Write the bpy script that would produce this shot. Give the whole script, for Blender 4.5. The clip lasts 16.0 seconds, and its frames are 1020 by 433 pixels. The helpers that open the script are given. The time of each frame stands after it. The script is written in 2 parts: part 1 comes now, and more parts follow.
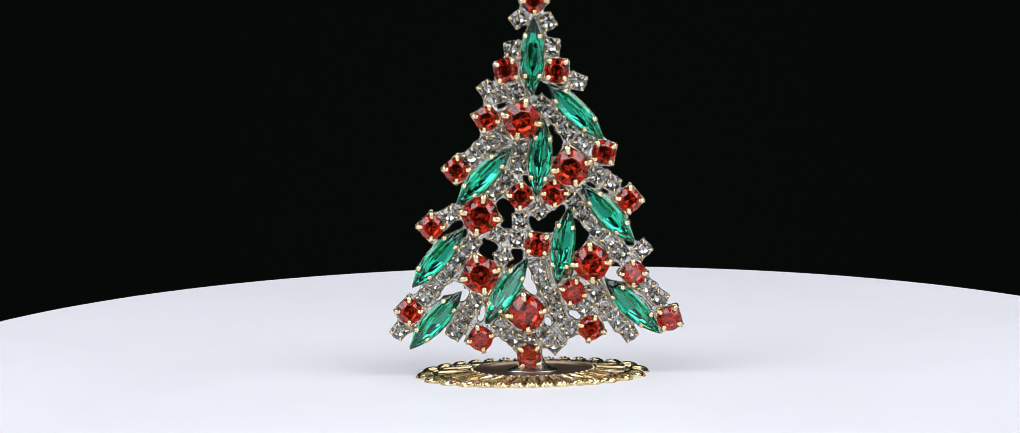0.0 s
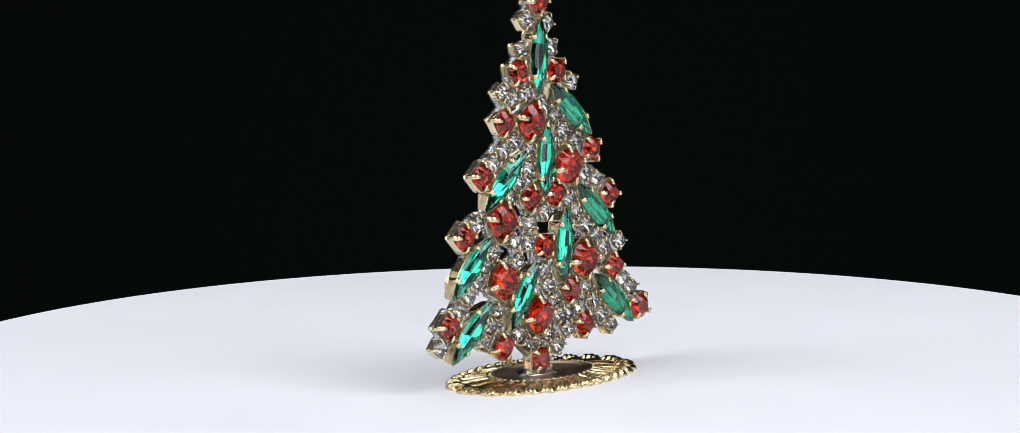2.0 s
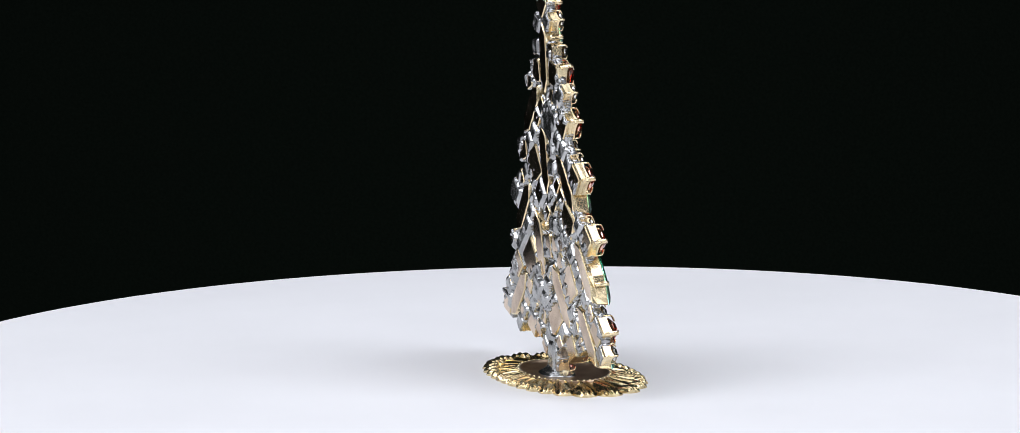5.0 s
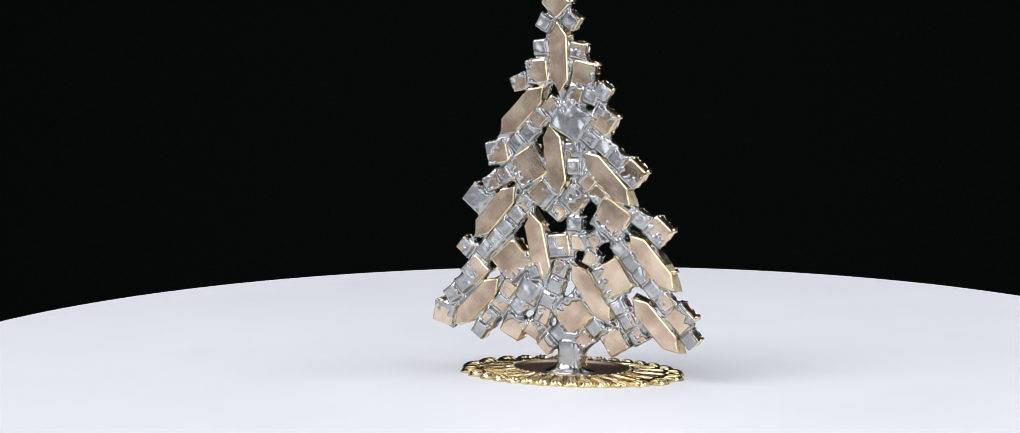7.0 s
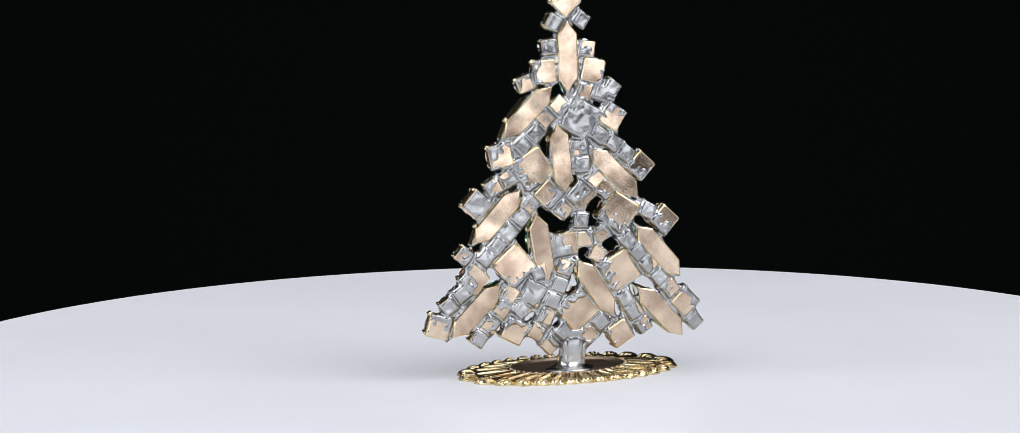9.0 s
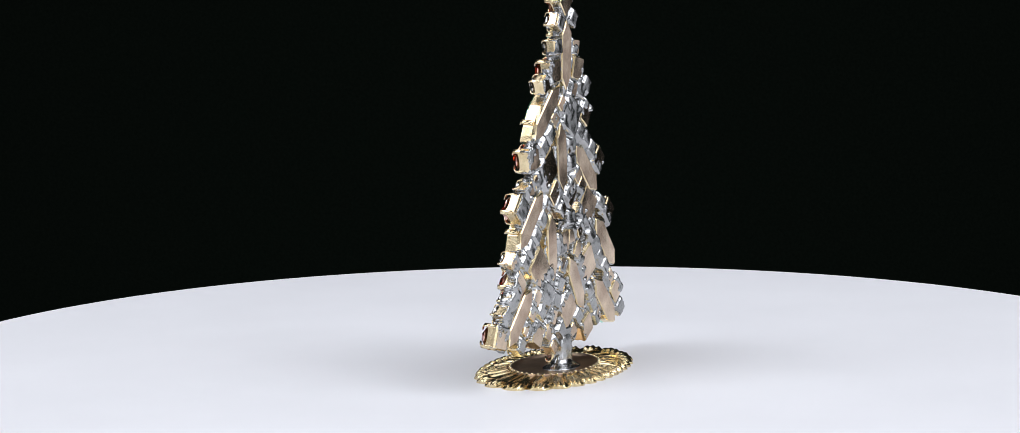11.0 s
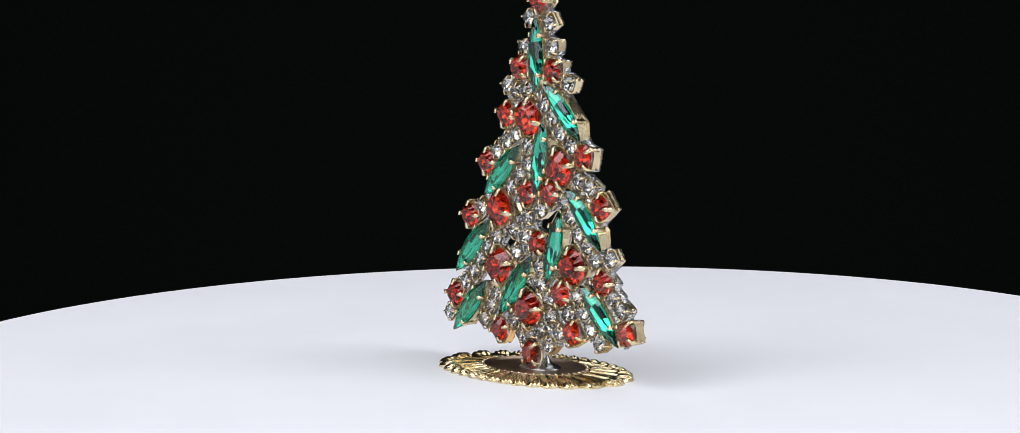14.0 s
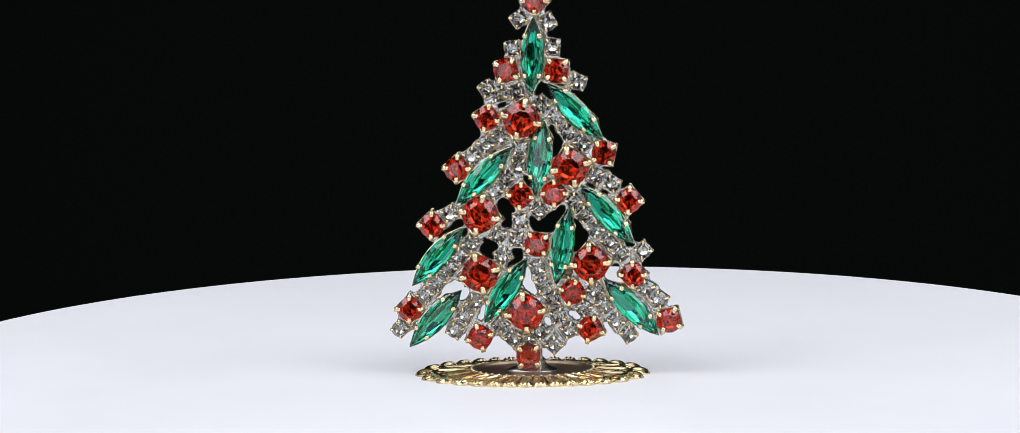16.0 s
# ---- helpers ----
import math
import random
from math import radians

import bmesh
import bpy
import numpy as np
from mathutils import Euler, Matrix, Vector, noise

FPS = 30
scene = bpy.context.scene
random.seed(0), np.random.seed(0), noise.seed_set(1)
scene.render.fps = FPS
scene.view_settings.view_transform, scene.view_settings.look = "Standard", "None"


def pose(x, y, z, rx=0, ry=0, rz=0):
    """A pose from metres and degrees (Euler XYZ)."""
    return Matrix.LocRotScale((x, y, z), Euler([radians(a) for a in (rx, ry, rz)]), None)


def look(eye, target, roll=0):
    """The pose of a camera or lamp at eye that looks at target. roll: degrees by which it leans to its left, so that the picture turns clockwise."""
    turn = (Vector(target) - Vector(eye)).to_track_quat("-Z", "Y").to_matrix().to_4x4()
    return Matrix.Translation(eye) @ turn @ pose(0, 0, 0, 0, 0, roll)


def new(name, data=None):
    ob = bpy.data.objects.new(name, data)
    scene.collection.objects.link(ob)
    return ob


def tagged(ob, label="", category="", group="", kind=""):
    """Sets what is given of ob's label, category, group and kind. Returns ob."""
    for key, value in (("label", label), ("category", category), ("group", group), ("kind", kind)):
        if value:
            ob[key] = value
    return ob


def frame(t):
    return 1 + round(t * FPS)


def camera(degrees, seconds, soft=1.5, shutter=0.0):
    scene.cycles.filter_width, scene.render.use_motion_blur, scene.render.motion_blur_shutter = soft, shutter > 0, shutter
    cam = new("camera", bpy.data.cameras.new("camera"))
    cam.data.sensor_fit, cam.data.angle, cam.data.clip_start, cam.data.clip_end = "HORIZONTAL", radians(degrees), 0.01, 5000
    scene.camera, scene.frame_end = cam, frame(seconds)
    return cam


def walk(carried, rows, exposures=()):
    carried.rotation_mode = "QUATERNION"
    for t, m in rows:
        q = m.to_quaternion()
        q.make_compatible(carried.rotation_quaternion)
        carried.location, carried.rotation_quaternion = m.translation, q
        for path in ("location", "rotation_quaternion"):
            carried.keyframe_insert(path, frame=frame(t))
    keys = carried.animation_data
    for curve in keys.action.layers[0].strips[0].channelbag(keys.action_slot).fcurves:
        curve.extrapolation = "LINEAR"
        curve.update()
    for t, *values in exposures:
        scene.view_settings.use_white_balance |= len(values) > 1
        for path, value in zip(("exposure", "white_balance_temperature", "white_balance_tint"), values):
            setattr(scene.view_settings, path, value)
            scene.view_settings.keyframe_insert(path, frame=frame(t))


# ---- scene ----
import collections

cam = camera(21.15, 16.0, soft=0.6)
EYE = Vector((0.0, -0.5764, 0.1114))
AIM = EYE + Vector((-0.01478, 0.99098, -0.13320))
walk(cam, [(0.0, look(EYE, AIM, -0.65)), (16.0, look(EYE, AIM, -0.65))], exposures=[(0.0, 0.06), (4.0, 0.08), (6.5, 0.04), (7.0, 0.0), (7.5, -0.11), (8.0, -0.09), (8.5, -0.08), (9.0, -0.14), (11.5, 0.0), (12.5, 0.0), (14.0, 0.02), (16.0, 0.05)])

# turn of the display disc, seconds and degrees
TURN = [(0.0, 0.0), (0.5, 10.25), (1.0, 20.63), (1.5, 31.25), (2.0, 42.04), (2.5, 52.95), (3.0, 63.97), (4.0, 85.98),
        (6.5, 141.9), (7.0, 152.9), (7.5, 163.9), (8.0, 174.79), (8.5, 186.06), (9.0, 197.33), (12.0, 264.76),
        (12.5, 275.96), (13.0, 287.11), (13.5, 298.6), (14.0, 309.9), (14.5, 321.0), (15.0, 331.77), (15.5, 343.08),
        (16.0, 354.41)]

# ---- light: studio softboxes in a dark room, and an added top fill ----
world = bpy.data.worlds.new("dark_studio")
world.use_nodes = True
world.node_tree.nodes["Background"].inputs[0].default_value = (0.5, 0.55, 0.6, 1)
world.node_tree.nodes["Background"].inputs[1].default_value = 0.002
scene.world = world


def softbox(name, eye, target, width, height, watts, color):
    data = bpy.data.lights.new(name, "AREA")
    data.shape, data.size, data.size_y, data.energy, data.color = "RECTANGLE", width, height, watts, color
    ob = new(name, data)
    ob.matrix_world = look(eye, target)
    return ob


COOL = (0.90, 0.92, 1.0)
# two high narrow lamps beside the disc, two panels that flank the camera, two long low panels at the sides
for side, x in (("left", -1), ("right", 1)):
    softbox("softbox_lamp_" + side, (x * 0.43, -0.16, 0.58), (0, 0, 0), 0.42, 0.62, 3.7, COOL)
    softbox("panel_lamp_" + side, (x * 0.43, -0.79, 0.10), (0, 0, 0.04), 0.50, 0.46, 1.7, COOL)
    softbox("side_panel_lamp_" + side, (x * 0.88, -0.10, 0.15), (0, -0.10, 0.10), 1.50, 0.70, 2.0, COOL)
softbox("softbox_lamp_front", (0.0, -0.66, 0.56), (0, 0, 0.02), 0.50, 0.26, 1.2, COOL)
# unseen fill added high behind the tree to brighten the base's petals
softbox("fill_lamp_top", (0.0, 0.40, 0.78), (0, 0.05, 0), 0.6, 0.40, 1.5, COOL)


# ---- materials ----
def material(name):
    m = bpy.data.materials.new(name)
    m.use_nodes = True
    return m, m.node_tree.nodes, m.node_tree.links, m.node_tree.nodes["Principled BSDF"]


def set_in(shader, **values):
    for key, value in values.items():
        shader.inputs[key.replace("_", " ")].default_value = value


def noise_node(nodes, links, scale, detail=4.0):
    """Noise in the object's space, another slice of it on each object."""
    co, info, far = nodes.new("ShaderNodeTexCoord"), nodes.new("ShaderNodeObjectInfo"), nodes.new("ShaderNodeMath")
    n = nodes.new("ShaderNodeTexNoise")
    n.noise_dimensions, far.operation, far.inputs[1].default_value = "4D", "MULTIPLY", 40.0
    links.new(info.outputs["Random"], far.inputs[0])
    links.new(far.outputs[0], n.inputs["W"])
    n.inputs["Scale"].default_value, n.inputs["Detail"].default_value = scale, detail
    links.new(co.outputs["Object"], n.inputs["Vector"])
    return n


def ramp_node(nodes, links, source, stops):
    r = nodes.new("ShaderNodeValToRGB")
    while len(r.color_ramp.elements) < len(stops):
        r.color_ramp.elements.new(0.5)
    for e, (at, color) in zip(r.color_ramp.elements, stops):
        e.position, e.color = at, (*color, 1)
    links.new(source, r.inputs["Fac"])
    return r


def bump_node(nodes, links, source, shader, strength, distance):
    b = nodes.new("ShaderNodeBump")
    b.inputs["Strength"].default_value, b.inputs["Distance"].default_value = strength, distance
    links.new(source, b.inputs["Height"])
    links.new(b.outputs["Normal"], shader.inputs["Normal"])


def metal(name, dark, light, rough, rough_spread, scale, bump=0.0, distance=0.0001, relief=0.0):
    m, nodes, links, shader = material(name)
    set_in(shader, Metallic=1.0)
    broad = noise_node(nodes, links, scale)
    r = ramp_node(nodes, links, broad.outputs["Fac"], [(0.35, dark), (0.65, light)])
    links.new(r.outputs["Color"], shader.inputs["Base Color"])
    fine = noise_node(nodes, links, scale * 7, 6.0)
    span = nodes.new("ShaderNodeMapRange")
    span.inputs["To Min"].default_value, span.inputs["To Max"].default_value = rough - rough_spread, rough + rough_spread
    links.new(fine.outputs["Fac"], span.inputs["Value"])
    links.new(span.outputs["Result"], shader.inputs["Roughness"])
    if bump:
        lumps = noise_node(nodes, links, relief, 2.0) if relief else fine
        bump_node(nodes, links, lumps.outputs["Fac"], shader, bump, distance)
    return m


GOLD = metal("pale_gold_plate", (0.66, 0.525, 0.31), (0.87, 0.735, 0.475), 0.24, 0.07, 500, 0.10)
BASE_GOLD = metal("antique_gold", (0.66, 0.55, 0.33), (0.93, 0.82, 0.55), 0.18, 0.07, 350, 0.15)
PETAL_GOLD = metal("antique_gold_leaf", (0.56, 0.44, 0.22), (0.92, 0.78, 0.48), 0.20, 0.06, 4.0, 0.3, 0.0002, 10.0)
DARK_BRASS = metal("dark_brown_brass", (0.20, 0.15, 0.10), (0.40, 0.31, 0.20), 0.32, 0.08, 300, 0.15)
ROSE = metal("rose_gold_plate", (0.45, 0.33, 0.24), (0.80, 0.645, 0.485), 0.15, 0.05, 200, 0.5, 0.0010, 65)
DISH = metal("brown_copper", (0.31, 0.215, 0.15), (0.50, 0.37, 0.26), 0.33, 0.08, 260, 0.2)
SOLDER = metal("grey_tin_solder", (0.33, 0.335, 0.33), (0.50, 0.505, 0.50), 0.24, 0.07, 200, 0.12, 0.0005, 300)


def glass(name, color):
    m, nodes, links, shader = material(name)
    set_in(shader, Base_Color=(*color, 1), Roughness=0.015, IOR=1.55, Transmission_Weight=1.0)
    return m


def foil(name, dark, light, rough=0.12):
    m, nodes, links, shader = material(name)
    set_in(shader, Metallic=1.0, Roughness=rough)
    n = noise_node(nodes, links, 600)
    r = ramp_node(nodes, links, n.outputs["Fac"], [(0.3, dark), (0.7, light)])
    links.new(r.outputs["Color"], shader.inputs["Base Color"])
    return m


RED = [glass("red_glass", (0.80, 0.080, 0.030)), foil("red_foil", (0.55, 0.34, 0.28), (0.72, 0.46, 0.38), 0.10)]
GREEN = [glass("green_glass", (0.058, 0.49, 0.365)), foil("green_foil", (0.40, 0.78, 0.66), (0.52, 0.92, 0.8), 0.06)]
CLEAR = [glass("clear_glass", (0.88, 0.88, 0.865)), foil("silver_foil", (0.42, 0.415, 0.395), (0.68, 0.675, 0.65), 0.08)]


def white_disc():
    m, nodes, links, shader = material("white_acrylic")
    n = noise_node(nodes, links, 25)
    r = ramp_node(nodes, links, n.outputs["Fac"], [(0.3, (0.78, 0.78, 0.79)), (0.7, (0.82, 0.82, 0.83))])
    links.new(r.outputs["Color"], shader.inputs["Base Color"])
    fine = noise_node(nodes, links, 900)
    bump_node(nodes, links, fine.outputs["Fac"], shader, 0.05, 0.0001)
    set_in(shader, Roughness=0.45)
    return m


def black_cloth():
    m, nodes, links, shader = material("black_cloth")
    n = noise_node(nodes, links, 300)
    r = ramp_node(nodes, links, n.outputs["Fac"], [(0.3, (0.016, 0.025, 0.018)), (0.7, (0.024, 0.035, 0.025))])
    links.new(r.outputs["Color"], shader.inputs["Base Color"])
    bump_node(nodes, links, n.outputs["Fac"], shader, 0.3, 0.001)
    set_in(shader, Roughness=1.0, Specular_IOR_Level=0.05)
    return m


WHITE, BLACK = white_disc(), black_cloth()
MM = Matrix.Diagonal((0.001, 0.001, 0.001, 1))


def mesh_of(name, bm, materials, smooth=False):
    """A mesh from a bmesh in millimetres."""
    bm.transform(MM)
    bmesh.ops.recalc_face_normals(bm, faces=bm.faces)
    for f in bm.faces:
        f.smooth = smooth
    me = bpy.data.meshes.new(name)
    bm.to_mesh(me)
    bm.free()
    for m in materials:
        me.materials.append(m)
    return me


def link(name, me, parent=None, m=None, label=""):
    ob = new(name, me)
    if parent:
        ob.parent = parent
    if m is not None:
        ob.matrix_basis = m
    return tagged(ob, label) if label else ob


def mm_pose(x, y, z, rx=0, ry=0, rz=0):
    return pose(x / 1000, y / 1000, z / 1000, rx, ry, rz)


def loft(bm, rings, close_first=False, close_last=False, material=0):
    """Skins equal rings of points."""
    made = [[bm.verts.new(p) for p in ring] for ring in rings]
    n = len(made[0])
    for a, b in zip(made, made[1:]):
        for i in range(n):
            bm.faces.new((a[i], a[(i + 1) % n], b[(i + 1) % n], b[i])).material_index = material
    if close_first:
        bm.faces.new(made[0][::-1]).material_index = material
    if close_last:
        bm.faces.new(made[-1]).material_index = material
    return made


# ---- the studio ----
def wall(name, x, y, z, sx, sy, sz):
    bm = bmesh.new()
    bmesh.ops.create_cube(bm, size=1.0, matrix=Matrix.Diagonal((sx * 1000, sy * 1000, sz * 1000, 1)))
    ob = link(name, mesh_of(name, bm, [BLACK]), None, pose(x, y, z))
    return tagged(ob, "black cloth closing the dark studio", "studio", kind="structure")


wall("floor", 0, 0.4, -0.90, 4.4, 4.4, 0.10)
wall("backdrop", 0, 2.55, 0.575, 4.4, 0.10, 2.85)
wall("wall_front", 0, -1.75, 0.575, 4.4, 0.10, 2.85)
wall("wall_left", -2.15, 0.4, 0.575, 0.10, 4.2, 2.85)
wall("wall_right", 2.15, 0.4, 0.575, 0.10, 4.2, 2.85)
wall("ceiling", 0, 0.4, 2.05, 4.4, 4.4, 0.10)
wall("plinth", 0, 0, -0.4375, 0.18, 0.18, 0.825)


def circle_ring(r, z, n=192):
    return [(r * math.cos(2 * math.pi * i / n), r * math.sin(2 * math.pi * i / n), z) for i in range(n)]


def display_turntable():
    top = new("display_turntable")
    tagged(top, "round white acrylic display turntable turning slowly", "turntable")
    bm = bmesh.new()
    R = 151.1
    rings = [circle_ring(R - 1.0, -8.0), circle_ring(R, -7.0), circle_ring(R, -0.5), circle_ring(R - 0.15, -0.15),
             circle_ring(R - 0.5, 0.0)]
    loft(bm, rings, True, True)
    link("disc", mesh_of("disc", bm, [WHITE]), top)
    bm = bmesh.new()
    loft(bm, [circle_ring(70, -25, 96), circle_ring(72, -23, 96), circle_ring(72, -9, 96), circle_ring(70, -8, 96)], True, True)
    link("foot", mesh_of("foot", bm, [WHITE]), top)
    return top


# ---- the jewelled tree ----
LEAN = 1.3        # degrees by which the tree leans back
BACK = 2.4        # depth of the cups' flat backs
SIZES = {"small_red": (5.1, 3.2), "large_red": (7.5, 3.7), "clear": (3.35, 2.9), "green": (16.5, 3.45)}
STONES = {"small_red": RED, "large_red": RED, "clear": CLEAR, "green": GREEN}
NAMES = {"small_red": "small_setting", "large_red": "large_setting", "clear": "tiny_setting", "green": "marquise_setting"}
GREEN_WIDTH = 4.9


def square_ring(s, w, chamfer, dip=0.0):
    """A square with cut corners; the middle of each side sinks by dip."""
    h, c, pts = s / 2, s * chamfer, []
    side = [(-h + c, -h, 0), (-h * 0.45, -h, 0.85), (0, -h, 1.0), (h * 0.45, -h, 0.85), (h - c, -h, 0)]
    for k in range(4):
        turn = Matrix.Rotation(k * math.pi / 2, 3, "Z")
        pts += [tuple(turn @ Vector((x, y, w - dip * d))) for x, y, d in side]
    return pts


def half_width(u, width, power=2.1):
    return width / 2 * (1 - abs(u) ** power)


STEPS = [-1.0, -0.86, -0.64, -0.3, 0.0, 0.3, 0.64, 0.86, 1.0]


def marquise_ring(length, width, w, steps=STEPS, blunt=0.16, power=2.6):
    top = [(u * length / 2, max(half_width(u, width, power), blunt), w) for u in steps[::-1]]
    return top + [(x, -y, z) for x, y, z in top[::-1]]


def back_ring(length, width, w):
    """A long hexagon with short points."""
    top = [(u * length / 2, max(width / 2 * min(1.0, (1 - abs(u)) / 0.36), 0.1), w) for u in STEPS[::-1]]
    return top + [(x, -y, z) for x, y, z in top[::-1]]


def cup_mesh(kind):
    s, d = SIZES[kind]
    bm = bmesh.new()
    if kind == "green":
        g = GREEN_WIDTH
        loft(bm, [back_ring(s - 2.3, g - 1.2, 0), back_ring(s - 1.7, g - 0.7, 0.2), marquise_ring(s - 0.8, g - 0.3, 1.0), marquise_ring(s - 0.1, g - 0.1, d - 0.15, power=2.25),
                  marquise_ring(s - 0.5, g - 0.5, d - 0.15, power=2.25), marquise_ring(s - 1.0, g - 1.4, d * 0.4)], True, True)
    else:
        loft(bm, [square_ring(s * 0.86, 0, 0.08), square_ring(s * 0.95, d * 0.05, 0.07), square_ring(s, d * 0.18, 0.06), square_ring(s * 0.985, d * 0.42, 0.17), square_ring(s, d * 0.62, 0.06), square_ring(s * 0.99, d * 0.82, 0.06, d * 0.10),
                  square_ring(s * 0.95, d * 0.82, 0.06, d * 0.10), square_ring(s * 0.62, d * 0.12, 0.12)], True, True)
    for f in bm.faces:
        if max(v.co.z for v in f.verts) < 0.01:
            f.material_index = 1
    return mesh_of("cup_" + kind, bm, [GOLD, ROSE])


def marquise_stone(bm, s, d):
    """A long stone: table, bevelled crown, and a keeled pavilion of few long facets."""
    g, l = GREEN_WIDTH + 0.1, s + 0.4
    steps = [-1.0, -0.8, -0.5, -0.17, 0.17, 0.5, 0.8, 1.0]
    rim = marquise_ring(l, g, d, steps, 0.03, 2.1)
    loft(bm, [rim, marquise_ring(l * 0.90, g * 0.76, d + 0.55, steps, 0.02, 2.1), marquise_ring(l * 0.74, g * 0.46, d + 0.95, steps, 0.02, 2.1)], False, True)
    edge = [bm.verts.new(p) for p in rim]
    n = len(steps)
    keel = [bm.verts.new((u * l / 2, 0.0, d - 0.25 - 1.75 * (1 - abs(u) ** 1.6))) for u in (0.86, 0.36, -0.12, -0.5, -0.86)]
    # mid points of each flank, half a step off the rim's corners
    for flank in (edge[:n], edge[n:][::-1]):
        mids = []
        for k in range(n - 1):
            a, b = flank[k].co, flank[k + 1].co
            x = (a.x + b.x) / 2
            mids.append(bm.verts.new((x, (a.y + b.y) / 2 * 0.56, d - 0.2 - 0.95 * (1 - abs(2 * x / l) ** 1.8))))
        low = (keel[0], keel[0], keel[1], keel[2], keel[3], keel[4], keel[4])
        for k in range(n - 1):
            bm.faces.new((flank[k], flank[k + 1], mids[k])).material_index = 1
            if k:
                bm.faces.new((flank[k], mids[k], mids[k - 1])).material_index = 1
                bm.faces.new((mids[k - 1], mids[k], low[k])).material_index = 1
                if low[k] is not low[k - 1]:
                    bm.faces.new((mids[k - 1], low[k], low[k - 1])).material_index = 1
        bm.faces.new((flank[0], mids[0], low[0])).material_index = 1
        bm.faces.new((flank[-1], low[-1], mids[-1])).material_index = 1


def round_stone(bm, s, d, sparkle):
    """A round stone: octagonal table, eight crown facets, a sixteen-sided girdle and a foiled pavilion."""
    R = s * 0.515
    ring = lambda n, r, w, off: [bm.verts.new((r * math.cos(2 * math.pi * (i + off) / n), r * math.sin(2 * math.pi * (i + off) / n), w)) for i in range(n)]
    table, rim = ring(8, R * 0.58, d + s * 0.20, 0), ring(16, R, d - 0.02 * s, 0)
    bm.faces.new(table)
    foiled = []
    for i in range(8):
        j, a, b, c = (i + 1) % 8, rim[2 * i], rim[2 * i + 1], rim[(2 * i + 2) % 16]
        bm.faces.new((table[i], a, b))
        bm.faces.new((table[i], b, table[j]))
        bm.faces.new((table[j], b, c))
    if sparkle:
        low, tip = ring(8, R * 0.60, d - s * 0.21, 0.5), bm.verts.new((0, 0, d - s * 0.40))
        for i in range(8):
            j = (i + 1) % 8
            a, b, c = rim[2 * i], rim[2 * i + 1], rim[(2 * i + 2) % 16]
            foiled += [(a, low[i], b), (b, low[i], c), (c, low[i], low[j]), (low[i], tip, low[j])]
    else:
        low, tip = ring(8, R * 0.52, d - s * 0.22, 0), ring(8, R * 0.10, d - s * 0.41, 0)
        for i in range(8):
            j = (i + 1) % 8
            a, b, c = rim[2 * i], rim[2 * i + 1], rim[(2 * i + 2) % 16]
            foiled += [(a, low[i], b), (b, low[i], low[j]), (b, low[j], c), (low[i], tip[i], tip[j], low[j])]
        foiled.append(tip)
    for f in foiled:
        bm.faces.new(f).material_index = 1


def stone_mesh(kind):
    """A cut stone: clear crown facets over foil-backed lower facets."""
    s, d = SIZES[kind]
    bm = bmesh.new()
    if kind == "green":
        marquise_stone(bm, s, d)
    else:
        round_stone(bm, s, d, kind == "clear")
    bmesh.ops.remove_doubles(bm, verts=bm.verts, dist=0.001)
    return mesh_of("stone_" + kind, bm, STONES[kind])


def prong_mesh(kind):
    """A bent claw that starts on the cup's wall and grips the stone; it points along -x."""
    s, d = SIZES[kind]
    if kind == "green":
        width, thick = 1.0, 0.24
        path = [(0.12, d * 0.35), (0.14, d), (0.05, d + 0.55), (-0.30, d + 0.74), (-0.72, d + 0.90)]
    else:
        width, thick = (0.38 if kind == "clear" else 0.92 if kind == "small_red" else 1.15), 0.10 + s * 0.03
        path = [(s * 0.60, d * 0.25), (s * 0.625, d * 0.9), (s * 0.61, d + s * 0.08), (s * 0.53, d + s * 0.135), (s * 0.37, d + s * 0.195)]
    bm = bmesh.new()
    rings = []
    for k, (r, w) in enumerate(path):
        a, b = Vector(path[max(k - 1, 0)]), Vector(path[min(k + 1, len(path) - 1)])
        n = Vector((-(b - a).y, (b - a).x)).normalized() * thick
        h = width / 2 * (1.0, 1.0, 1.0, 0.95, 0.7)[k]
        o = n * 0.5
        rings.append([(r - o.x, -h, w - o.y), (r + o.x * 0.6, -h, w + o.y * 0.6), (r + o.x * 1.5, 0, w + o.y * 1.5),
                      (r + o.x * 0.6, h, w + o.y * 0.6), (r - o.x, h, w - o.y)])
    loft(bm, rings, True, True)
    return mesh_of("prong_" + kind, bm, [GOLD], True)


MESHES = {}
TILT = pose(0, 0, 0, -LEAN, 0, 0)
PLACED = []
ODDS = random.Random(7)
tree = new("rhinestone_christmas_tree")
tagged(tree, "red, green and clear rhinestone Christmas tree on an oval gilt base", "ornament")


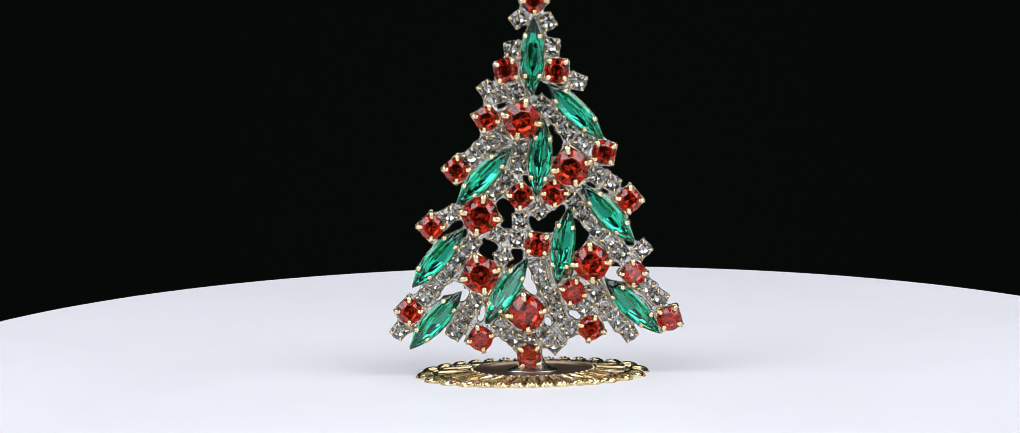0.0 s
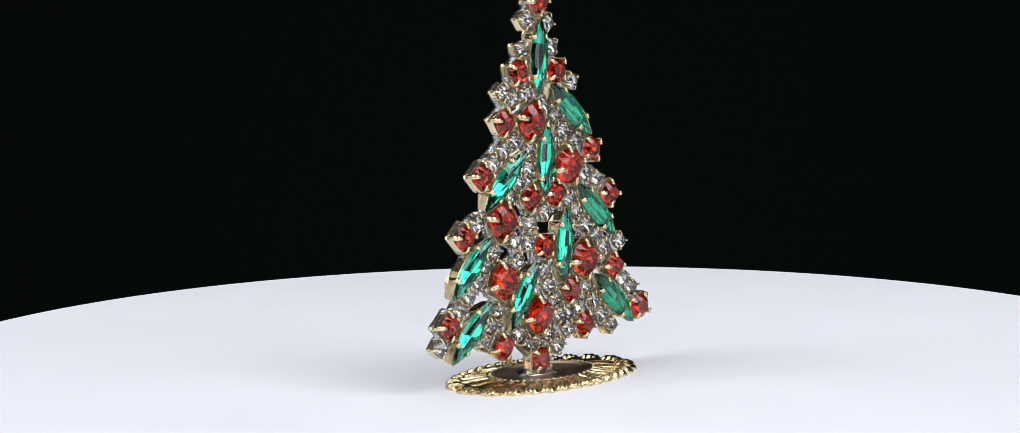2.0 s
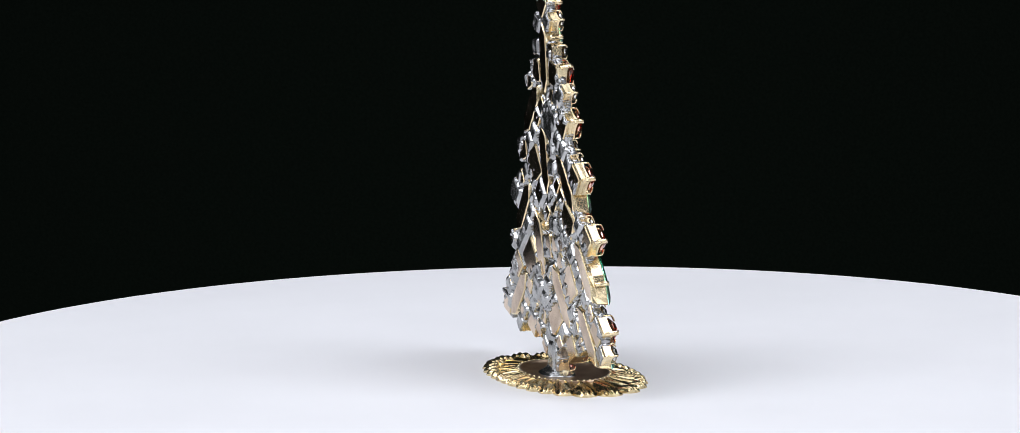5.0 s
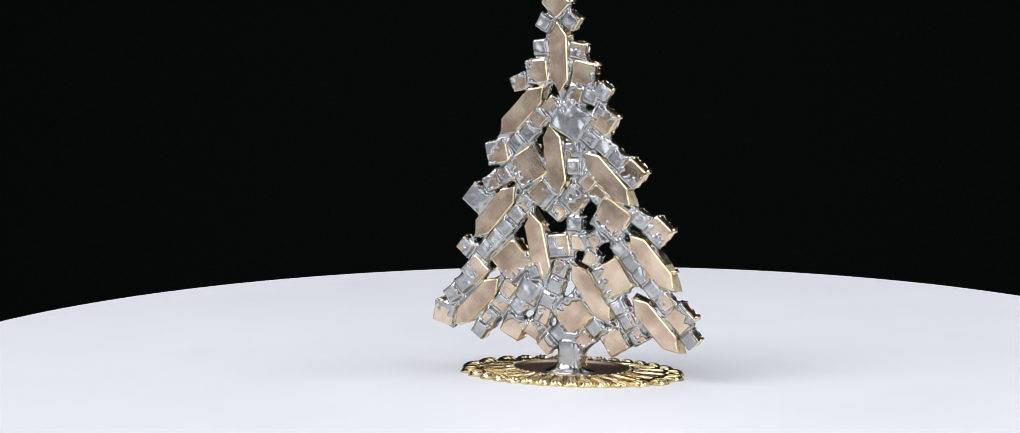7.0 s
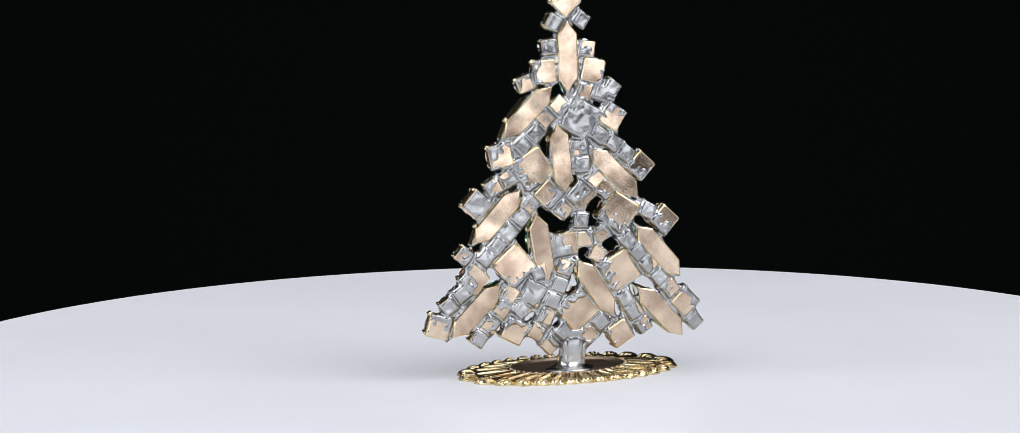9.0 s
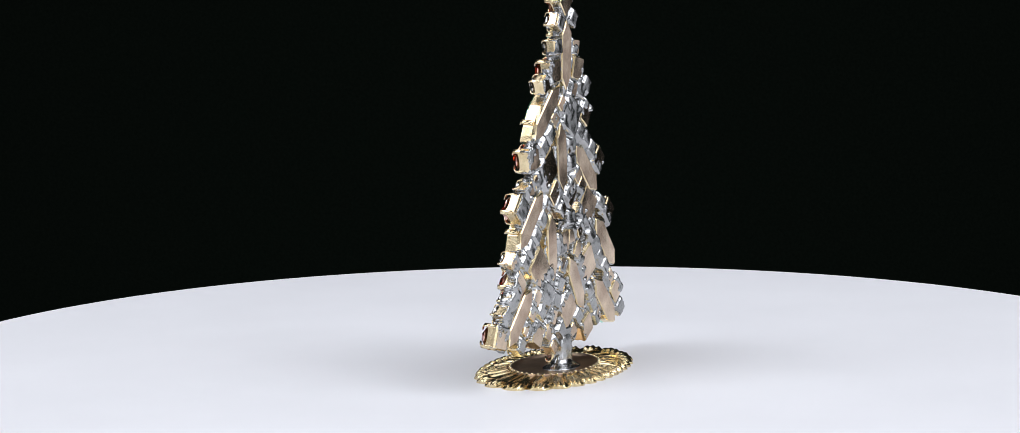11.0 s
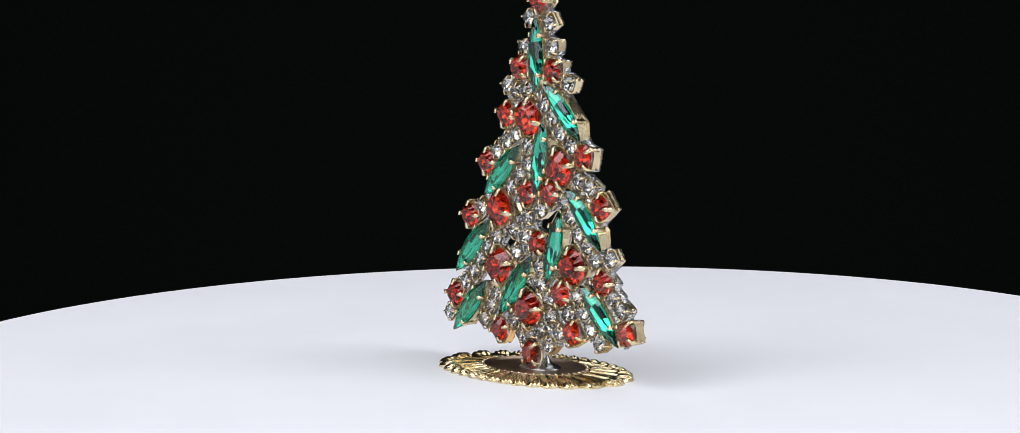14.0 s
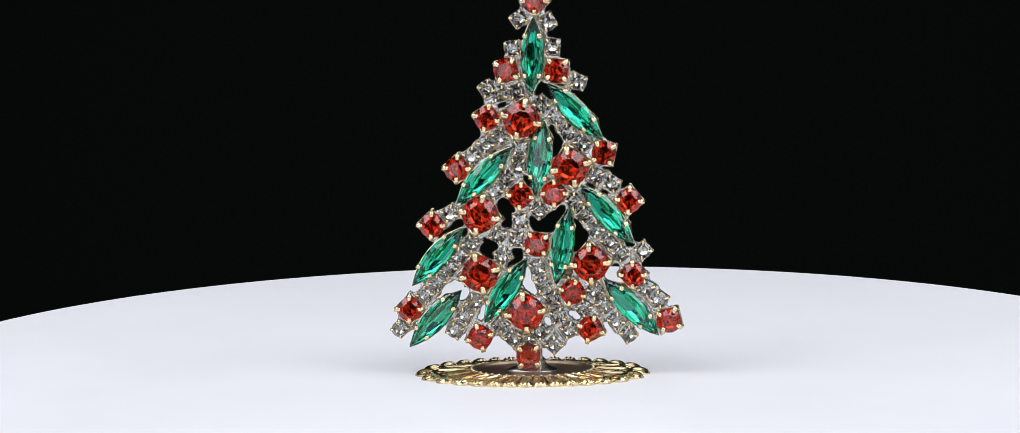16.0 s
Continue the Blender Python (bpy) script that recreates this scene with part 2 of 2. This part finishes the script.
def setting(kind, x, z, turn):
    """One stone in its cup, at millimetres across and up."""
    if kind not in MESHES:
        MESHES[kind] = cup_mesh(kind), stone_mesh(kind), prong_mesh(kind)
    cup, stone, prong = MESHES[kind]
    s, d = SIZES[kind]
    tilt = 2.5
    m = TILT @ mm_pose(x, BACK + ODDS.uniform(-0.12, 0.1), z, 90 + ODDS.uniform(-tilt, tilt), 0, ODDS.uniform(-tilt, tilt)) @ pose(0, 0, 0, 0, 0, turn)
    colour = {"small_red": "red", "large_red": "red", "clear": "clear", "green": "green"}[kind]
    ob = link(NAMES[kind], cup, tree, m, "gold claw cup holding a " + colour + " cut stone")
    gem = link("stone", stone, ob, pose(0, 0, 0, ODDS.uniform(-4, 4), ODDS.uniform(-4, 4), ODDS.uniform(-1, 1) if kind == "green" else 22.5), colour + " faceted glass stone")
    gem.visible_shadow = False
    if kind == "green":
        for u in (-0.52, 0.52):
            for side in (1, -1):
                y = half_width(u, GREEN_WIDTH)
                link("prong", prong, ob, mm_pose(u * s / 2, side * y, 0, 0, 0, 90 * side - side * u * 22))
    else:
        for k in range(4):
            link("prong", prong, ob, pose(0, 0, 0, 0, 0, 45 + 90 * k))
    PLACED.append((kind, x, z, turn))



setting("small_red", 1.1, 79.6, 45)
setting("small_red", -5.0, 64.9, 12)
setting("small_red", 5.8, 65.0, -5)
setting("small_red", -9.4, 55.0, 32)
setting("small_red", -15.8, 44.1, 42)
setting("small_red", -2.3, 38.3, 40)
setting("small_red", 5.0, 38.9, 45)
setting("small_red", 15.6, 47.5, -12)
setting("small_red", 20.8, 37.4, 40)
setting("small_red", -21.4, 32.1, 43)
setting("small_red", 1.3, 28.0, -8)
setting("small_red", -26.3, 13.9, 45)
setting("small_red", -11.2, 7.9, -31)
setting("small_red", 8.6, 17.8, 28)
setting("small_red", 21.5, 21.6, 45)
setting("small_red", 12.6, 9.8, 28)
setting("small_red", 29.4, 11.8, 15)
setting("small_red", -0.8, 3.8, 4)
setting("large_red", -2.0, 54.9, 30)
setting("large_red", 8.5, 44.6, -32)
setting("large_red", -10.8, 34.3, 33)
setting("large_red", -11.0, 21.6, -31)
setting("large_red", 12.6, 24.0, 49)
setting("large_red", -1.5, 13.5, 52)
setting("green", 0.7, 68.1, 89)
setting("green", 9.6, 56.5, 135)
setting("green", -10.0, 42.8, 46)
setting("green", 2.1, 46.4, 83)
setting("green", 16.5, 34.6, 132)
setting("green", -20.0, 25.4, 49)
setting("green", 6.5, 27.5, 80)
setting("green", -20.6, 12.1, 47)
setting("green", -5.8, 18.1, 56)
setting("green", 21.3, 14.7, 135)
setting("clear", -2.3, 75.8, 35)
setting("clear", 3.8, 75.3, 30)
setting("clear", -3.7, 69.6, 8)
setting("clear", 4.8, 70.2, -5)
setting("clear", 10.2, 62.6, -22)
setting("clear", -9.3, 61.1, 35)
setting("clear", -6.6, 60.1, 20)
setting("clear", -2.9, 60.5, 20)
setting("clear", 1.7, 35.3, 40)
setting("clear", 23.8, 26.7, 40)
setting("clear", 13.7, 42.7, -30)
setting("clear", 17.3, 40.9, -30)
setting("clear", -17.4, 34.5, 30)
setting("clear", -7.2, 30.0, -30)
setting("clear", -2.3, 33.0, 5)
setting("clear", -3.2, 28.9, 0)
setting("clear", -6.1, 25.5, 30)
setting("clear", -28.4, 9.6, 50)
setting("clear", -6.7, 10.7, -40)
setting("clear", -4.1, 7.8, -40)
setting("clear", 11.1, 14.4, -40)
setting("clear", 24.4, 18.7, -35)
setting("clear", 27.3, 16.1, -35)
setting("clear", 1.7, 9.1, 45)
setting("clear", 4.7, 6.3, 45)
setting("clear", 7.8, 9.4, 30)
setting("clear", 2.5, 57.8, -46)
setting("clear", 5.7, 55.2, -46)
setting("clear", 7.9, 51.9, -46)
setting("clear", 10.9, 49.6, -46)
setting("clear", -12.5, 46.9, 37)
setting("clear", -9.6, 49.4, 37)
setting("clear", -6.4, 51.2, 37)
setting("clear", -2.1, 48.6, 87)
setting("clear", -2.6, 44.9, 87)
setting("clear", -5.4, 42.0, 43)
setting("clear", -7.7, 39.3, 43)
setting("clear", 9.2, 37.1, -49)
setting("clear", 11.2, 34.3, -49)
setting("clear", 13.9, 31.2, -49)
setting("clear", 16.4, 28.6, -49)
setting("clear", 19.0, 26.1, -49)
setting("clear", -12.9, 28.2, 50)
setting("clear", -15.3, 25.5, 50)
setting("clear", -17.7, 22.7, 50)
setting("clear", -20.2, 19.8, 50)
setting("clear", -22.8, 17.1, 50)
setting("clear", 1.2, 23.0, -68)
setting("clear", 2.5, 19.3, -68)
setting("clear", 4.3, 16.0, -68)
setting("clear", 5.6, 12.6, -68)
setting("clear", -12.4, 15.6, 59)
setting("clear", -14.4, 12.6, 59)
setting("clear", -16.5, 9.4, 59)
setting("clear", 13.6, 18.0, -54)
setting("clear", 15.4, 14.9, -54)
setting("clear", 18.0, 11.6, -54)
setting("clear", 20.6, 8.6, -54)
setting("clear", 7.1, 22.4, 75)
setting("clear", -1.3, 8.2, 25)


GRAIN = 0.22       # grid of the solder, in millimetres


def cup_distance(X, Z, kind, x, z, turn):
    """How far points of the back plane lie outside a cup's outline."""
    s = SIZES[kind][0]
    c, v = math.cos(radians(turn)), math.sin(radians(turn))
    u, w = np.abs((X - x) * c + (Z - z) * v), np.abs((Z - z) * c - (X - x) * v)
    if kind == "green":
        h, g = (s - 1.0) / 2, (GREEN_WIDTH - 0.5) / 2
        return np.maximum(w - g, (u * 0.42 + w - h * 0.42) / 1.085)
    h = s * 0.48
    return np.hypot(np.maximum(u - h, 0), np.maximum(w - h, 0)) + np.minimum(np.maximum(u, w) - h, 0)


def ripple(X, Z, size, seed):
    """Smooth noise over the grid, about -1 to 1."""
    rnd = np.random.RandomState(seed)
    total = np.zeros_like(X)
    for k in range(9):
        a, f = rnd.uniform(0, math.pi), rnd.uniform(0.6, 1.5) / size
        total += np.sin((X * math.cos(a) + Z * math.sin(a)) * f * 2 * math.pi + rnd.uniform(0, 6.28))
    return total / 4.2


def solder():
    """Tin that has run between the cups, climbed their sides and covered some of their backs."""
    X, Z = np.meshgrid(np.arange(-34, 34, GRAIN), np.arange(0.5, 84, GRAIN), indexing="ij")
    rnd = random.Random(3)
    blur, near, cover = np.zeros_like(X), np.full_like(X, 99.0), np.zeros_like(X)
    wet = {"clear": (0.80, 1.0), "small_red": (0.52, 1.1), "large_red": (0.50, 1.2), "green": (0.10, 0.5)}
    for kind, x, z, turn in PLACED:
        d = cup_distance(X, Z, kind, x, z, turn)
        blur += np.exp(-np.clip(d + 0.13, -3, 20) / 0.85)
        share, slope = wet[kind]
        # each back is wetted from one side, by its own amount
        a, s = rnd.uniform(0, 6.28), SIZES[kind][0]
        lean = ((X - x) * math.cos(a) + (Z - z) * math.sin(a)) / s * slope
        if kind == "large_red":
            level = 0.8 if z > 50 else -0.16
        elif kind == "green":
            level = rnd.uniform(-0.75, -0.40)
        elif z < 5:
            level = 0.8
        else:
            level = 0.8 if rnd.random() < share * 0.6 else (share - 0.5) * 0.8 + rnd.uniform(-0.35, 0.3)
        cover = np.where(d < near, level + lean, cover)
        near = np.minimum(near, d)
    field = -0.85 * np.log(blur)
    inside = field < 0.06
    lumps = ripple(X, Z, 1.25, 8)
    fine, broad = ripple(X, Z, 1.9, 5), ripple(X, Z, 4.0, 6)
    wave = np.clip((cover + 0.28 * fine + 0.45 * np.exp(np.minimum(near, 0) / 0.22) - 0.05) / 0.22, 0, 1)
    film = -0.45 + 0.72 * wave * wave * (3 - 2 * wave) + 0.09 * broad + 0.03 * fine + 0.015 * lumps
    web = -0.95 + 0.85 * np.exp(-np.maximum(near, 0) / 0.38) + 0.08 * fine + 0.12 * broad + 0.11 * lumps
    back = BACK + np.where(near < 0, film, web)
    for _ in range(2):
        p = np.pad(back, 1, mode="edge")
        back = (p[1:-1, 1:-1] * 2 + p[:-2, 1:-1] + p[2:, 1:-1] + p[1:-1, :-2] + p[1:-1, 2:]) / 6
    fill = -2.2 + np.minimum(np.maximum(near, 0) * 0.45, 0.8) + 0.12 * fine
    front = BACK + np.where(near < -0.12, -0.75, fill)
    # slide the border onto the smooth outline
    gx, gz = np.gradient(field, GRAIN)
    step = (field - 0.06) / np.maximum(gx * gx + gz * gz, 0.05)
    lone = inside & ~(np.roll(inside, 1, 0) & np.roll(inside, -1, 0) & np.roll(inside, 1, 1) & np.roll(inside, -1, 1))
    sx, sz = (np.where(lone, np.clip(-step * g, -GRAIN * 0.7, GRAIN * 0.7), 0.0) for g in (gx, gz))
    X, Z = X + sx, Z + sz
    number = np.full(X.shape, -1)
    number[inside] = np.arange(inside.sum())
    count = int(inside.sum())
    verts = np.concatenate([np.stack([X[inside], y[inside], Z[inside]], 1) for y in (back, front)]) / 1000
    a, b, c, d = number[:-1, :-1], number[1:, :-1], number[1:, 1:], number[:-1, 1:]
    whole = (a >= 0) & (b >= 0) & (c >= 0) & (d >= 0)
    quads = np.stack([a[whole], d[whole], c[whole], b[whole]], 1)
    edges = collections.Counter()
    for q in quads.tolist():
        for i in range(4):
            edges[(q[i], q[(i + 1) % 4])] += 1
    sides = [(j, i, i + count, j + count) for i, j in edges if (j, i) not in edges]
    me = bpy.data.meshes.new("solder")
    me.from_pydata(verts.tolist(), [], quads.tolist() + (quads[:, ::-1] + count).tolist() + sides)
    me.polygons.foreach_set("use_smooth", [True] * len(me.polygons))
    me.materials.append(SOLDER)
    bm = bmesh.new()
    bm.from_mesh(me)
    bmesh.ops.delete(bm, geom=[v for v in bm.verts if not v.link_faces], context="VERTS")
    bmesh.ops.recalc_face_normals(bm, faces=bm.faces)
    bm.to_mesh(me)
    bm.free()
    return link("solder", me, tree, TILT, "grey tin solder run between the cups")


def stem():
    bm = bmesh.new()
    rings = []
    for z, w in ((0.7, 5.9), (1.2, 5.4), (1.8, 5.1), (2.6, 5.0), (3.4, 4.9), (4.3, 4.8), (5.2, 4.9), (6.1, 4.9), (7.0, 4.6), (7.7, 3.9), (8.2, 2.8)):
        ring = []
        for x, y, h in square_ring(w, z, 0.22):
            k = 1 + 0.09 * noise.noise(Vector((x, y, z)) * 0.9)
            ring.append((x * k, y * 0.62 * k, h))
        rings.append(ring)
    loft(bm, rings, True, True)
    link("stem", mesh_of("stem", bm, [SOLDER], True), tree, mm_pose(-0.4, BACK - 0.7, 0), "grey tin stem")
    bm = bmesh.new()
    rings = []
    for r, z in ((5.6, 0.0), (5.5, 0.2), (5.1, 0.36), (4.7, 0.5), (4.2, 0.68), (3.6, 0.95), (3.0, 1.35), (2.5, 1.95), (2.2, 2.6)):
        ring = []
        for k in range(64):
            a = 2 * math.pi * k / 64
            out = 1 + 0.16 * noise.noise(Vector((math.cos(a) * 1.3, math.sin(a) * 1.3, r * 0.15)))
            ring.append((r * out * math.cos(a), r * out * 0.66 * math.sin(a), z * (1 + 0.25 * noise.noise(Vector((math.cos(a) * 2, math.sin(a) * 2, r))))))
        rings.append(ring)
    loft(bm, rings, True, True)
    link("solder_puddle", mesh_of("solder_puddle", bm, [SOLDER], True), tree, mm_pose(0.2, 1.5, 0.66), "shiny tin puddle round the stem")


# oval gilt base: outline and inner rim, in millimetres
OUT_A, OUT_B, IN_A, IN_B = 25.2, 15.1, 12.7, 8.6


def oval_ring(f, z, n=128):
    """An oval between the inner rim (0) and the outer edge (1); below 0 it shrinks into the dish."""
    pts = []
    for i in range(n):
        a = 2 * math.pi * i / n
        if f >= 0:
            x, y = IN_A + (OUT_A - IN_A) * f, IN_B + (OUT_B - IN_B) * f
        else:
            x, y = IN_A * (1 + f), IN_B * (1 + f)
        pts.append((x * math.cos(a), y * math.sin(a), z))
    return pts


def petal_mesh():
    """A fluted leaf from the rim (x 0) to a scalloped, ribbed tip (x 1); width 1, height in millimetres."""
    bm = bmesh.new()
    nu, nv = 22, 17
    grid = []
    for i in range(nu):
        u = i / (nu - 1)
        body = 0.20 + 0.24 * min(u / 0.66, 1.0)
        half = body if u < 0.62 else min(0.44 + 0.5 * (u - 0.62), 0.49) if u < 0.72 else 0.49 * max(1 - ((u - 0.72) / 0.29) ** 2.6, 0.0) ** 0.5 + 0.015
        row = []
        for j in range(nv):
            v = 2 * j / (nv - 1) - 1
            flute = 0.72 * abs(v) ** 2.2 - 0.15 - 0.50 * (abs(v) == 1)
            dome = max(1 - (abs(u - 0.80) / 0.202) ** 2.2, 0) ** 0.6 * max(1 - abs(v) ** 2.4, 0) ** 0.6
            shell = 1.0 * dome + 0.22 * dome * math.cos(v * math.pi * 4) - 0.25
            blend = min(max((u - 0.61) / 0.05, 0), 1)
            row.append(bm.verts.new((u, v * half, (1 - blend) * flute + blend * shell)))
        grid.append(row)
    for a, b in zip(grid, grid[1:]):
        for j in range(nv - 1):
            bm.faces.new((a[j], a[j + 1], b[j + 1], b[j]))
    rim = [e for e in bm.edges if e.is_boundary]
    out = bmesh.ops.extrude_edge_only(bm, edges=rim)["geom"]
    for v in out:
        if isinstance(v, bmesh.types.BMVert):
            v.co.z -= 0.3
    me = mesh_of("petal", bm, [PETAL_GOLD], True)
    me.transform(Matrix.Diagonal((1000, 1000, 1, 1)))
    return me


def gilt_base():
    bm = bmesh.new()
    # underplate darker than the petals, seen in the gaps between them
    loft(bm, [oval_ring(0.86, 0.0), oval_ring(0.88, 0.12), oval_ring(0.6, 0.35), oval_ring(0.25, 0.65), oval_ring(0.04, 1.0)], True, False)
    base = link("base", mesh_of("base", bm, [DARK_BRASS], True), tree, mm_pose(0, 0, 0, 0, 0, 4.5), "dark brown underplate of the oval gilt base")
    bm = bmesh.new()
    loft(bm, [oval_ring(0.05, 0.8), oval_ring(0.06, 1.2), oval_ring(0.035, 1.35), oval_ring(0.0, 1.38), oval_ring(-0.04, 1.28), oval_ring(-0.07, 1.05),
              oval_ring(-0.16, 0.88), oval_ring(-0.5, 0.68), oval_ring(-0.97, 0.6)], False, True)
    link("dish", mesh_of("dish", bm, [DISH], True), base, None, "smooth brown dished centre of the base")
    bm = bmesh.new()
    for i in range(44):
        a = 2 * math.pi * i / 44
        m = Matrix.Translation((IN_A * 1.03 * math.cos(a), IN_B * 1.04 * math.sin(a), 1.30)) @ Matrix.Diagonal((0.36, 0.36, 0.30, 1))
        bmesh.ops.create_icosphere(bm, subdivisions=1, radius=1.0, matrix=m)
    link("beading", mesh_of("beading", bm, [BASE_GOLD], True), base, None, "row of small gold beads")
    petal = petal_mesh()
    count, fine = 30, 2000
    around = [Vector((OUT_A * math.cos(2 * math.pi * k / fine), OUT_B * math.sin(2 * math.pi * k / fine), 0)) for k in range(fine + 1)]
    run, arc = [0.0], [0.0]
    for k, (a, b) in enumerate(zip(around, around[1:])):
        arc.append(arc[-1] + (b - a).length)
        run.append(run[-1] + (b - a).length * (1 - 0.36 * math.cos(2 * math.pi * k / fine) ** 2))
    for i in range(count):
        k = int(np.searchsorted(run, run[-1] * i / count))
        before = int(np.searchsorted(run, run[-1] * max(i - 0.5, 0) / count))
        after = int(np.searchsorted(run, run[-1] * (i + 0.5) / count))
        wide = (arc[after] - arc[before]) * (2 if i == 0 else 1)
        a = 2 * math.pi * k / fine
        p, q = Vector((IN_A * 1.04 * math.cos(a), IN_B * 1.05 * math.sin(a), 1.1)), Vector((around[k].x, around[k].y, 0.12))
        d = q - p
        lift = math.degrees(math.atan2(-d.z, d.xy.length))
        m = mm_pose(*p) @ pose(0, 0, 0, 0, 0, math.degrees(math.atan2(d.y, d.x))) @ pose(0, 0, 0, 0, lift, 0)
        link("petal", petal, base, m @ Matrix.Diagonal((d.length / 1000, wide / 1000 * 1.02, 1, 1)))
    return base


gilt_base()
stem()
solder()
turntable = display_turntable()


def motions():
    times, angles = [t for t, a in TURN], [a for t, a in TURN]
    spun, carried = [], []
    for i in range(65):
        t = i * 0.25
        a = float(np.interp(t, times, angles))
        spun.append((t, pose(0, 0, 0, 0, 0, a)))
        carried.append((t, pose(0, 0, 0, 0, 0, a) @ mm_pose(-4.03, -1.37, 0.0, 0, 0, 1.5)))
    walk(turntable, spun)
    walk(tree, carried)


motions()
